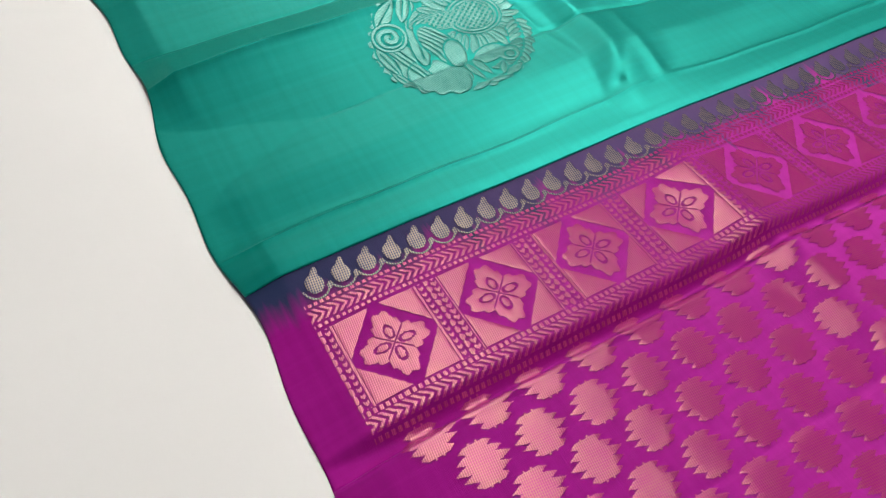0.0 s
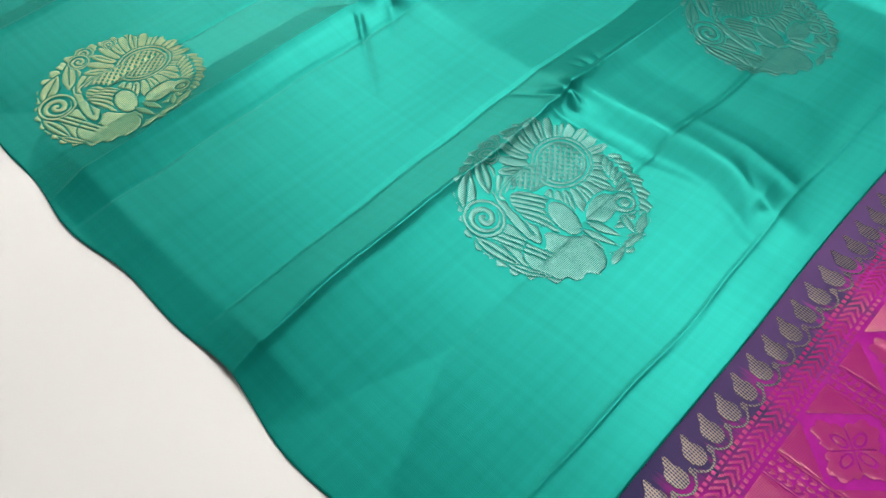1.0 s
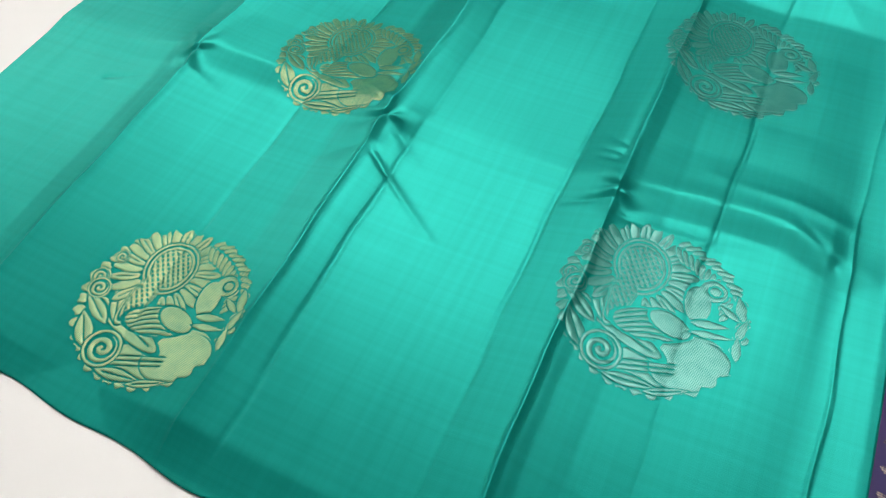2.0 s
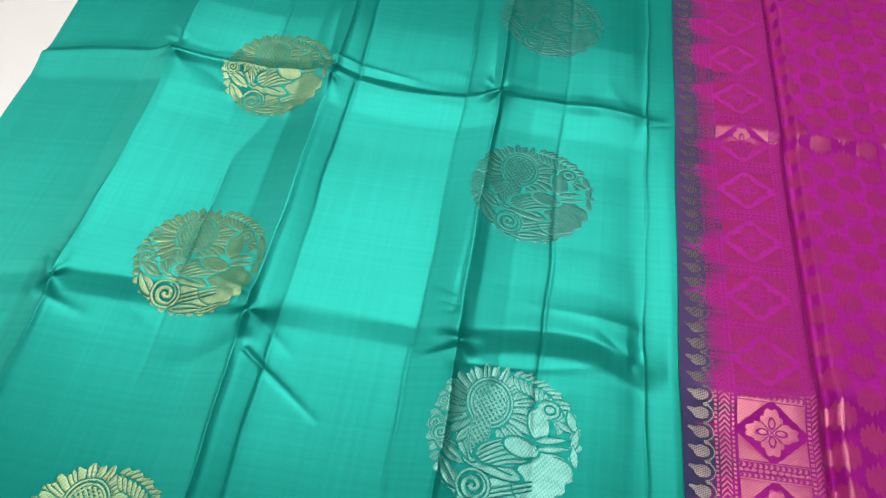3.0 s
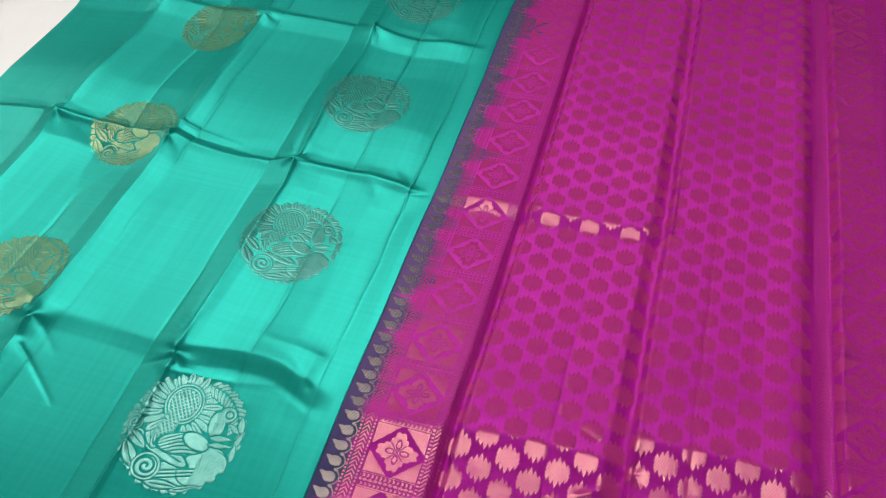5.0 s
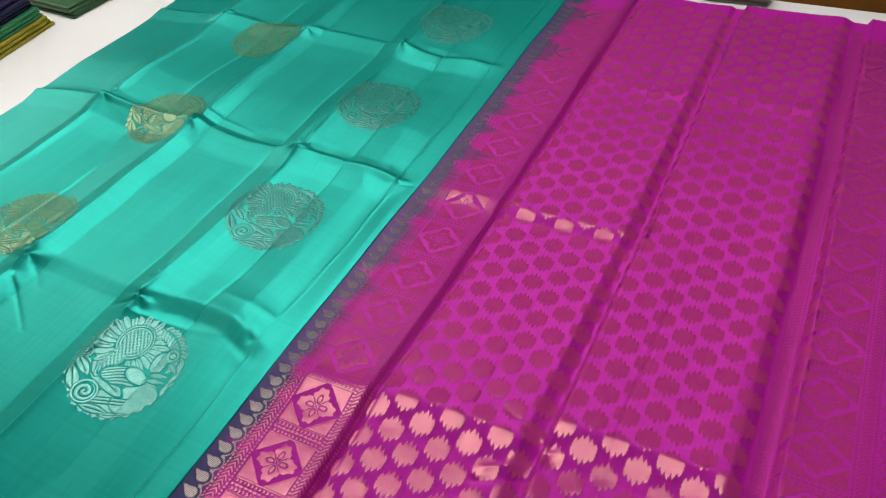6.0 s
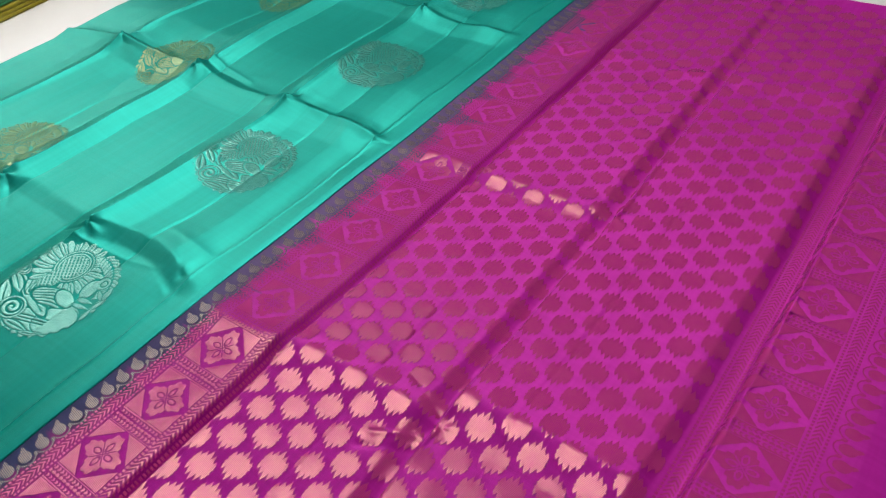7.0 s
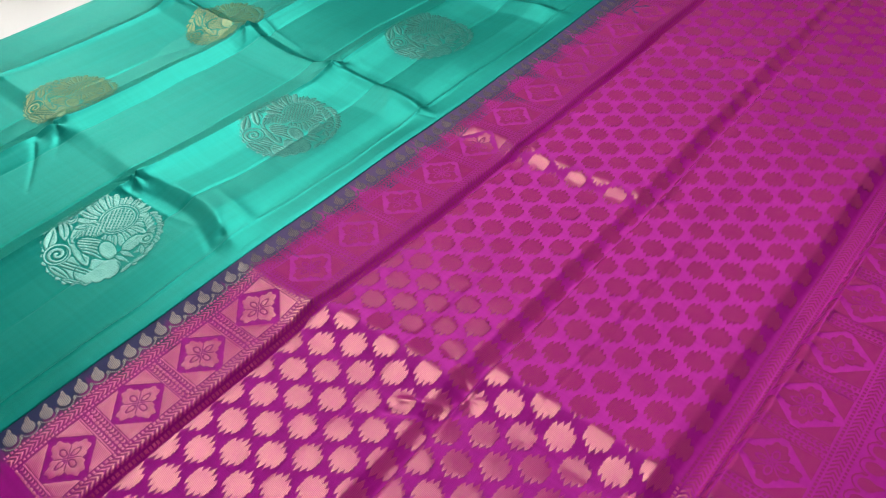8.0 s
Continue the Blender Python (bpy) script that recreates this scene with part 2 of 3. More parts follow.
folded_saree("red silk saree folded on top of the pile", [RED], SX0 - 0.03, SY0 - 0.01, TOP + 0.0676, 0.27, 0.29, 0.02, 6, 3)
folded_saree("bottle green silk saree folded at the table edge", [BOTTLE], -0.985, 1.005, TOP, 0.28, 0.28, 0.024, -4, 4)
folded_saree("small grey cloth folded at the far table edge", [GREY], 0.27, 1.262, TOP, 0.10, 0.03, 0.018, 2, 2)


# ---- the saree: its relief ----

def table_profile(points, sigma):
    xs = np.arange(points[0][0], points[-1][0] + 0.00025, 0.0005)
    hs = np.interp(xs, [p[0] for p in points], [p[1] for p in points])
    k = np.exp(-0.5 * (np.arange(-20, 21) * 0.0005 / sigma) ** 2)
    pad = np.pad(hs, 20, mode="edge")
    return xs, np.convolve(pad, k / k.sum(), "valid")


# cross fold profile, x then height in millimetres above the table's level
ACROSS = table_profile([(x, h / 1000) for x, h in (
    (-0.720, 1), (-0.700, 2), (-0.668, 4), (-0.655, 4.5), (-0.600, 8), (-0.566, 12), (-0.541, 20), (-0.530, 16), (-0.480, 8), (-0.437, 4), (-0.395, 8),
    (-0.361, 20), (-0.334, 9), (-0.320, 8), (-0.265, 6), (-0.216, 7), (-0.178, 21), (-0.166, 15), (-0.140, 9), (-0.106, 6), (-0.062, 10.5), (-0.046, 9.6), (-0.028, 7.6),
    (-0.020, 7.8), (0.003, 10.2), (0.009, 9.3), (0.02, 9.3))], 0.0018)
ACROSS_P = table_profile([(x, h / 1000) for x, h in (
    (-0.05, 1), (-0.02, 3.5), (0.0, 7.5), (0.007, 9.3), (0.012, 9.2), (0.03, 8.8), (0.06, 9), (0.1155, 11.5), (0.1210, 4), (0.1250, 0.6), (0.1280, 1.5), (0.1315, 14), (0.139, 13.5), (0.17, 11.5), (0.215, 10), (0.268, 11), (0.277, 4), (0.2830, 0.5), (0.2870, 1.5), (0.2910, 15),
    (0.300, 14), (0.343, 12), (0.40, 11), (0.424, 13.5), (0.436, 12.5), (0.447, 4), (0.458, 0.6), (0.467, 1.5), (0.472, 17), (0.486, 16), (0.53, 15), (0.56, 12), (0.585, 6), (0.60, 2), (0.70, 2))], 0.0011)
# along the width: ridges at the quarter folds
ALONG = table_profile([(y, h / 1000) for y, h in (
    (0.0, -5), (0.05, -5), (0.20, -1), (0.30, 1.6), (0.331, 1.9), (0.352, 6.2), (0.368, 4.2), (0.40, 1.2), (0.45, -1), (0.56, -2.8), (0.60, -1.8), (0.628, 2.6), (0.639, 5.4), (0.648, 1.2), (0.660, 0.6),
    (0.70, 2.4), (0.735, 3.4), (0.78, 2.0), (0.85, -0.5), (0.90, 0), (0.935, 5), (0.945, 1.4), (0.99, 2.2), (1.03, 2.4), (1.2, -3), (1.3, -4))], 0.0018)
ALONG_P = table_profile([(y, h / 1000) for y, h in (
    (0.0, -8), (0.05, -6.5), (0.12, 0.2), (0.20, 0.4), (0.28, 0.9), (0.315, 2.2), (0.345, 8.0), (0.362, 4.5), (0.40, 2.6), (0.50, -1.4), (0.61, -4.6), (0.622, -3.6), (0.640, 2.6), (0.656, 1.4),
    (0.70, 0.5), (0.80, -1), (0.92, -3), (0.945, 0), (0.96, -1.5), (1.2, -4), (1.3, -4))], 0.0025)
# the second panel swells towards its near edge and its fold lies further in
ALONG_Q = table_profile([(y, h / 1000) for y, h in (
    (0.0, -3), (0.05, 1), (0.12, 3.5), (0.20, 4), (0.28, 3), (0.330, 1.5), (0.347, 3.0), (0.372, 8.0), (0.388, 5), (0.42, 2.0), (0.50, -0.5), (0.61, -1.5), (0.64, -0.6), (0.656, -0.8),
    (0.70, -0.5), (0.80, -1), (0.92, -3), (0.945, 0), (0.96, -1.5), (1.2, -4), (1.3, -4))], 0.0025)
# how strongly each fold shows in each panel between the ridges
FOLD_Y = (0.345, 0.640, 0.935)
FOLD_X = (-0.62, -0.45, -0.29, -0.10)
FOLD_GAIN = ((0.35, 0.9, 0.2, 1.1), (0.8, 1.7, 0.75, 1.1), (0.6, 0.8, 0.55, 0.9))
RIDGES = (-0.70, -0.541, -0.361, -0.178, -0.020)
RIDGES_P = (0.0, 0.131, 0.291, 0.474, 0.66)

# single creases: from, to, height, half width
CREASES = (
    (-0.352, 0.308, -0.283, 0.260, -0.0022, 0.0026),
    (-0.358, 0.318, -0.405, 0.288, -0.0030, 0.0100),
    (-0.345, 0.335, -0.315, 0.312, -0.0015, 0.0040),
    (-0.178, 0.334, -0.213, 0.325, -0.0020, 0.0030),
    (-0.541, 0.330, -0.505, 0.320, -0.0022, 0.0050),
    (-0.605, 0.300, -0.572, 0.312, -0.0012, 0.0025),
    (-0.367, 0.672, -0.270, 0.657, 0.0020, 0.0030),
    (-0.360, 0.658, -0.215, 0.642, -0.0018, 0.0035),
    (-0.176, 0.655, -0.205, 0.640, -0.0025, 0.0040),
    (-0.541, 0.670, -0.590, 0.648, -0.0025, 0.0070),
    (-0.460, 0.600, -0.380, 0.575, -0.0020, 0.0120),
    (-0.020, 0.626, 0.006, 0.632, -0.0015, 0.0030),
    (0.250, 0.310, 0.285, 0.330, 0.0022, 0.0030),
    (0.245, 0.296, 0.285, 0.316, -0.0020, 0.0035),
    (0.290, 0.640, 0.330, 0.662, 0.0016, 0.0030),
    (0.215, 0.930, 0.285, 0.955, 0.0020, 0.0050),
    (0.292, 0.345, 0.335, 0.290, -0.0030, 0.0160),
    (-0.372, 0.352, -0.372, 0.440, -0.0022, 0.0045),
    (-0.365, 0.360, -0.440, 0.392, 0.0018, 0.0050),
    (-0.183, 0.372, -0.183, 0.450, -0.0016, 0.0040),
    (-0.186, 0.655, -0.192, 0.780, -0.0020, 0.0045),
    (-0.372, 0.662, -0.378, 0.770, -0.0022, 0.0050),
    (-0.545, 0.650, -0.552, 0.740, -0.0020, 0.0050),
    (-0.030, 0.345, -0.060, 0.372, -0.0018, 0.0050),
    (-0.028, 0.380, -0.120, 0.392, 0.0014, 0.0060),
    (-0.178, 0.322, -0.060, 0.338, 0.0016, 0.0040),
    (0.285, 0.352, 0.240, 0.372, -0.0016, 0.0035),
    (0.285, 0.650, 0.250, 0.668, -0.0016, 0.0035),
    (0.468, 0.345, 0.430, 0.330, 0.0016, 0.0040),
    (-0.437, 0.053, -0.437, 1.235, -0.0014, 0.0016),
    (-0.106, 0.053, -0.106, 1.235, -0.0012, 0.0016),
    (-0.216, 0.053, -0.214, 1.235, -0.0012, 0.0016),
    (-0.334, 0.053, -0.336, 1.235, -0.0011, 0.0016),
    (0.215, 0.053, 0.218, 1.235, -0.0007, 0.0016),
    (0.343, 0.053, 0.341, 1.235, -0.0009, 0.0016),
    (-0.541, 0.053, -0.541, 1.235, 0.0010, 0.0016),
    (-0.361, 0.053, -0.361, 1.235, 0.0010, 0.0016),
    (-0.178, 0.053, -0.178, 1.235, 0.0011, 0.0016),
    (-0.020, 0.053, -0.020, 1.235, 0.0010, 0.0016),
    (-0.173, 0.053, -0.173, 1.235, -0.0004, 0.0024),
    (-0.355, 0.053, -0.355, 1.235, -0.0004, 0.0024),
    (-0.535, 0.053, -0.535, 1.235, -0.0004, 0.0024),
    (0.131, 0.053, 0.131, 1.235, 0.0010, 0.0016),
    (0.291, 0.053, 0.291, 1.235, 0.0010, 0.0016),
    (0.474, 0.053, 0.474, 1.235, 0.0010, 0.0016),
)


def swell(x, y, amp, seed, n=6, lo=6.0, hi=30.0):
    """Soft irregular billows."""
    r = np.random.RandomState(seed)
    out = np.zeros_like(x)
    for _ in range(n):
        k, a, ph = r.uniform(lo, hi), r.uniform(0, np.pi), r.uniform(0, 6.28)
        out += np.sin(k * (x * np.cos(a) + y * np.sin(a)) + ph) * 18.0 / (k + 8)
    return amp * out / n


def wander(y):
    """Sideways drift of the fold lines along the width."""
    return 0.0010 * np.sin(9 * y + 1.3) + 0.0005 * np.sin(31 * y)


def relief(x, y, pallu):
    """Height over the table; x counts across the folds, before their drift."""
    h = np.interp(x, *(ACROSS_P if pallu else ACROSS))
    base = 0.007
    h = base + (h - base) * (0.86 + 0.14 * np.sin(7.3 * y + 5 * x) + 0.10 * np.sin(19 * y + 2.0 + 11 * x))
    ridges = np.array(RIDGES_P if pallu else RIDGES)
    k = np.clip(np.searchsorted(ridges, x.ravel()).reshape(x.shape) - 1, 0, len(ridges) - 2)
    f = np.clip((x - ridges[k]) / (ridges[k + 1] - ridges[k]), 0, 1)
    lag = 0.008 * np.sin(np.pi * f) * np.cos(2.1 * k + 9 * y) - 0.006 * np.cos(7 * x)
    if not pallu:
        lag = lag + 0.026 * np.sin(np.pi * f) * (k == 3) * np.clip((0.50 - y) / 0.05, 0, 1)
    if pallu:
        depth = np.clip((x - 0.005) / 0.05, 0, 1)
    else:
        gains = np.array([np.interp(x, FOLD_X, g) for g in FOLD_GAIN])
        a, b = np.clip((y - FOLD_Y[0]) / 0.295, 0, 1), np.clip((y - FOLD_Y[1]) / 0.295, 0, 1)
        depth = np.where(y < FOLD_Y[1], gains[0] * (1 - a) + gains[1] * a, gains[1] * (1 - b) + gains[2] * b)
        depth = depth * (1.0 - np.clip((x + 0.035) / 0.035, 0, 1))
    if pallu:
        inner = np.clip((x - 0.283) / 0.012, 0, 1)
        h = h + depth * ((1 - inner) * np.interp(y - lag, *ALONG_P) + inner * np.interp(y - lag, *ALONG_Q))
    else:
        h = h + 1.35 * depth * np.interp(y - lag, *ALONG)
    for x0, y0, x1, y1, amp, w in CREASES:
        dx, dy = x1 - x0, y1 - y0
        t = np.clip(((x - x0) * dx + (y - y0) * dy) / (dx * dx + dy * dy), 0, 1)
        long_one = abs(dy) > 1
        sway = 0.0013 * np.sin(23 * y + 50 * x0) + 0.0006 * np.sin(71 * y + 9 * x0) if long_one else 0.0
        d = np.sqrt((x - x0 - t * dx + sway) ** 2 + (y - y0 - t * dy) ** 2)
        taper = 0.7 + 0.3 * np.sin(13 * y + 40 * x0) if long_one else 1.0 - 0.8 * t
        h = h + (1.6 * amp if long_one else amp) * np.exp(-((d / w) ** 1.5)) * taper
    # small puckers beside the ridges where the quarter folds cross them
    for r in ridges[1:-1]:
        for q in (0.37, 0.675, 0.965):
            near = np.exp(-(((x - r + 0.010) / 0.009) ** 2) - ((y - q) / 0.032) ** 2)
            h = h + near * (0.0003 if pallu else 0.0011) * (1 - 2 * np.abs(np.sin(y * 210 + 120 * x + 9 * r + 2.2 * np.sin(y * 71 + 5 * r))) ** 0.7) * np.sin(37 * y + 21 * r)
    # sharp little tents where a quarter fold crosses a ridge, with rays of creases round them
    for n, r in enumerate(ridges[1:-1]):
        for q in FOLD_Y:
            px, py = x - r - 0.002, y - q - 0.004 * math.sin(5 * n + 20 * q)
            away, turn = np.hypot(px, py), np.arctan2(py, px)
            rays = 1 + 0.75 * np.cos(3 * turn + 2.0 * n + 9 * q) + 0.35 * np.cos(5 * turn + 4.0 * n)
            h = h + (0.0008 if pallu else 0.0026) * rays * np.exp(-away / 0.017) * np.clip(away / 0.004, 0.3, 1)
    if not pallu:
        # fine slack wrinkles that gather along the quarter folds
        for q, seed in zip(FOLD_Y, (3, 7, 12)):
            near = np.exp(-(((y - q) / 0.045) ** 2)) * np.clip(-x / 0.03, 0, 1)
            a = swell(x, y, 1.0, seed, 3, 25, 60)
            h = h + near * 0.0011 * (0.5 - np.abs(np.sin(5.0 * a + 34 * x + 60 * (y - q)))) * np.clip(swell(x, y, 3.0, seed + 1, 3, 12, 30), 0, 1)
    h = h + swell(x, y, 0.0026, 5) + swell(x, y, 0.0011, 8, 8, 40, 90)
    h = h * (0.35 + 0.65 * np.clip((y - NEAR) / 0.025, 0, 1))
    return np.maximum(h, 0.0012 if not pallu else 0.0008) + TOP


NEAR, FAR = 0.053, 1.235


def near_edge(x):
    return NEAR + 0.0035 * np.sin(24 * x + 0.4) + 0.002 * np.sin(61 * x)


def far_edge(x):
    return FAR + 0.003 * np.sin(17 * x + 1.0)


class Cloth:
    """A sheet on the table whose surface can be asked for its height."""

    def __init__(self, x0, x1, step, pallu, lift=0.0):
        xs = set(np.round(np.linspace(x0, x1, int((x1 - x0) / step) + 1), 5).tolist())
        for r in RIDGES_P if pallu else RIDGES:
            xs |= {round(r + d, 5) for d in (-0.0022, -0.0014, -0.0007, 0.0, 0.0007, 0.0014, 0.0022) if x0 < r + d < x1}
        xs = np.array(sorted(xs))
        self.x = xs[np.r_[True, np.diff(xs) > 0.00035]]
        self.nx, self.ny = len(self.x) - 1, int((FAR - NEAR) / step)
        self.v = np.linspace(0, 1, self.ny + 1)
        gx, gv = np.meshgrid(self.x, self.v)
        gy = near_edge(gx) + gv * (far_edge(gx) - near_edge(gx))
        self.z = relief(gx, gy, pallu) + lift
        self.gx, self.gy = gx + wander(gy), gy

    def height(self, x, y):
        x = x - wander(y)
        v = (y - near_edge(x)) / (far_edge(x) - near_edge(x)) * self.ny
        i = np.clip(np.searchsorted(self.x, x) - 1, 0, self.nx - 1)
        j = np.clip(v.astype(int), 0, self.ny - 1)
        a, b = np.clip((x - self.x[i]) / (self.x[i + 1] - self.x[i]), 0, 1), np.clip(v - j, 0, 1)
        z = self.z
        return z[j, i] * (1 - a) * (1 - b) + z[j, i + 1] * a * (1 - b) + z[j + 1, i] * (1 - a) * b + z[j + 1, i + 1] * a * b

    def build(self, name, mat, parent, label, thick=0.0009):
        w, n = self.nx + 1, (self.nx + 1) * (self.ny + 1)
        verts = np.stack([self.gx.ravel(), self.gy.ravel(), self.z.ravel()], 1)
        j, i = np.meshgrid(np.arange(self.ny), np.arange(self.nx), indexing="ij")
        a = (j * w + i).ravel()
        quads = np.stack([a, a + 1, a + 1 + w, a + w], 1)
        rim = np.r_[np.arange(w), np.arange(1, self.ny + 1) * w + self.nx, self.ny * w + np.arange(self.nx - 1, -1, -1), np.arange(self.ny - 1, 0, -1) * w]
        low = verts[rim] - (0, 0, thick)
        m = len(rim)
        k = np.arange(m)
        side = np.stack([rim, n + k, n + (k + 1) % m, rim[(k + 1) % m]], 1)
        return mesh_part(name, np.r_[verts, low].tolist(), np.r_[quads, side].tolist(), mat, parent, label)


def woven(name, mask, u0, v0, cell, cloth, mat, parent, label="", run=4, lift=0.0004, pad=0.0003):
    """Raised brocade: the cells of mask as short floats of thread lying on the cloth."""
    nv, nu = mask.shape
    quads = []
    for j in range(nv):
        row = mask[j]
        i = 0
        while i < nu:
            if row[i]:
                e = i + 1
                while e < nu and row[e] and e % run:
                    e += 1
                quads.append((j, i, e))
                i = e
            else:
                i += 1
    if not quads:
        return None
    q = np.array(quads)
    w = nu + 1
    ids = np.stack([q[:, 0] * w + q[:, 1], q[:, 0] * w + q[:, 2], (q[:, 0] + 1) * w + q[:, 2], (q[:, 0] + 1) * w + q[:, 1]], 1)
    used, inv = np.unique(ids, return_inverse=True)
    x, y = u0 + (used % w) * cell, v0 + (used // w) * cell
    # floats belly up between the edges of each figure
    full = np.pad(mask.astype(float), 4)
    for _ in range(2):
        full = (full + np.roll(full, 1, 0) + np.roll(full, -1, 0) + np.roll(full, 1, 1) + np.roll(full, -1, 1)) / 5
    corner = (full[3:-4, 3:-4] + full[4:-3, 3:-4] + full[3:-4, 4:-3] + full[4:-3, 4:-3])[: nv + 1, : nu + 1] / 4
    z = cloth.height(x, y) + lift + pad * corner[used // w, used % w]
    return mesh_part(name, np.stack([x, y, z], 1).tolist(), inv.reshape(-1, 4).tolist(), mat, parent, label)


def grid(u0, u1, v0, v1, cell):
    nu, nv = int(round((u1 - u0) / cell)), int(round((v1 - v0) / cell))
    return np.meshgrid(u0 + (np.arange(nu) + 0.5) * cell, v0 + (np.arange(nv) + 0.5) * cell)


def oval(u, v, cu, cv, a, b, deg=0.0):
    """Below 1 inside the ellipse."""
    c, s = math.cos(radians(deg)), math.sin(radians(deg))
    p, q = (u - cu) * c + (v - cv) * s, -(u - cu) * s + (v - cv) * c
    return np.sqrt((p / a) ** 2 + (q / b) ** 2)


def leaf(u, v, cu, cv, a, b, deg):
    """A pointed leaf."""
    c, s = math.cos(radians(deg)), math.sin(radians(deg))
    p, q = ((u - cu) * c + (v - cv) * s) / a, (-(u - cu) * s + (v - cv) * c) / b
    return (np.abs(p) < 1) & (np.abs(q) < (1 - p * p) * (0.75 - 0.25 * p))


def roundel_mask(u, v):
    """Round ornament in unit radius: a latticed paisley in a fan of petals over curling leaves and rosettes."""
    m = np.zeros(u.shape, bool)

    def cut(f, g):
        """Clear the gap g, then lay f in it."""
        return (m & ~g) | f

    # rim of small scallops and curls
    for k in range(40):
        a = radians(9 * k)
        if not 15 < 9 * k < 100:
            f = oval(u, v, 0.91 * math.cos(a), 0.91 * math.sin(a), 0.075, 0.058, 9 * k + 30 * (k % 2))
            m = cut(f < 1, f < 1.12)
    # broad leaf that swells to one side of the lower rim, its long tail and the leaves under it
    broad = np.minimum(oval(u, v, 0.56, -0.44, 0.36, 0.33, 30), oval(u, v, 0.18, -0.62, 0.52, 0.20, 20))
    m = cut(broad < 1, broad < 1.10)
    for g in (0.86,):
        swirl = oval(u, v, 0.62 - 0.10 * g, -0.40 - 0.06 * g, 0.46 * g, 0.32 * g, 28)
        m &= ~((np.abs(swirl - 1) < 0.016 / g) & (np.arctan2(v + 0.42, u - 0.58) < 2.2 - g))
    for g in (-0.5, 0.0, 0.5):
        m &= ~((np.abs(v + 0.62 - 0.36 * (u - 0.18) - 0.12 * g * (1 - (u - 0.1) ** 2)) < 0.009) & (u < 0.42) & (broad < 0.9))
    tail = oval(u, v, -0.22, -0.34, 0.50, 0.115, -16)
    m = cut(tail < 1, tail < 1.14)
    m &= ~((np.abs(v + 0.34 + 0.29 * (u + 0.22)) < 0.009) & (tail < 0.8))
    for cu, cv, a, b, d in ((0.05, -0.84, 0.27, 0.08, 8), (-0.66, -0.30, 0.24, 0.10, 150), (-0.62, -0.56, 0.22, 0.12, 128), (-0.50, -0.14, 0.26, 0.09, 118), (0.40, -0.80, 0.22, 0.05, 24)):
        m = cut(leaf(u, v, cu, cv, a, b, d), leaf(u, v, cu, cv, a * 1.12, b * 1.35, d))
        c, q = math.cos(radians(d)), math.sin(radians(d))
        m &= ~((np.abs(-(u - cu) * q + (v - cv) * c) < 0.008) & (np.hypot(u - cu, v - cv) < 0.7 * a))
    # fan of petals round the paisley, each with a midrib
    for k in range(23):
        a = radians(236 - k * 13.6)
        cu, cv = -0.22 + 0.46 * math.cos(a), 0.36 + 0.46 * math.sin(a)
        f = oval(u, v, cu, cv, 0.165, 0.053, math.degrees(a))
        m = cut(f < 1, f < 1.24)
        m &= ~((np.abs(-(u - cu) * math.sin(a) + (v - cv) * math.cos(a)) < 0.006) & (f < 0.6) & (k % 2 == 0))
    pa = np.minimum(oval(u, v, -0.22, 0.43, 0.23, 0.26, 0), oval(u, v, -0.29, 0.14, 0.105, 0.40, -7))
    m = cut((pa < 1.30) & (pa > 1.20), pa < 1.36)
    m |= (pa < 1.10) & (pa > 0.98)
    m |= (pa < 0.94) & (((u * 0.8 + v * 0.6) % 0.056 < 0.030) | ((u * -0.62 + v * 0.78) % 0.056 < 0.018))
    # fern along the upper rim
    for k in range(13):
        a = radians(82 - k * 5.4)
        f = oval(u, v, 0.92 * math.cos(a), 0.92 * math.sin(a), 0.09, 0.032, math.degrees(a) - 48)
        g = oval(u, v, 0.76 * math.cos(a), 0.76 * math.sin(a), 0.10, 0.032, math.degrees(a) + 40)
        m = cut(f < 1, f < 1.28)
        m = cut(g < 1, g < 1.28)
    # striped shell and its boss
    wing = oval(u, v, 0.06, -0.17, 0.38, 0.17, 14)
    m = cut((wing < 1) & ((v - 0.22 * u + 0.8 * (u - 0.15) ** 2) % 0.066 < 0.046), wing < 1.14)
    boss = oval(u, v, 0.24, -0.08, 0.22, 0.12, -12)
    m = cut(boss < 1, boss < 1.16)
    # curled leaf, and leaflets beside it
    stem = oval(u, v, 0.43, 0.26, 0.13, 0.22, 14)
    hd = oval(u, v, 0.54, 0.46, 0.14, 0.12, -20)
    m = cut((stem < 1) | (hd < 1), (stem < 1.16) | (hd < 1.16))
    m &= ~((np.abs(oval(u, v, 0.56, 0.46, 0.07, 0.06, -20) - 1) < 0.20))
    for cu, cv, a, b, d in ((0.84, 0.34, 0.15, 0.07, 112), (0.74, 0.26, 0.13, 0.045, 150), (0.90, 0.10, 0.14, 0.055, 80), (0.60, 0.06, 0.19, 0.06, 8), (0.64, -0.05, 0.20, 0.05, 6), (0.90, -0.12, 0.14, 0.055, 100)):
        m = cut(leaf(u, v, cu, cv, a, b, d), leaf(u, v, cu, cv, a * 1.15, b * 1.45, d))
    # rosettes
    for cu, cv, r in ((-0.30, -0.66, 0.150), (-0.86, 0.02, 0.080), (-0.78, -0.10, 0.09), (-0.80, 0.32, 0.06)):
        o = oval(u, v, cu, cv, r, r)
        ang = np.arctan2(v - cv, u - cu)
        m = cut((o < 1.4) & (o > 1.20) | (o < 1.05) & ((ang / 6.2832 - 1.6 * o) % 1 < 0.6), o < 1.5)
    ang = np.arctan2(v, u)
    return m & (np.hypot(u, v) < 0.97 + 0.03 * np.cos(30 * ang))


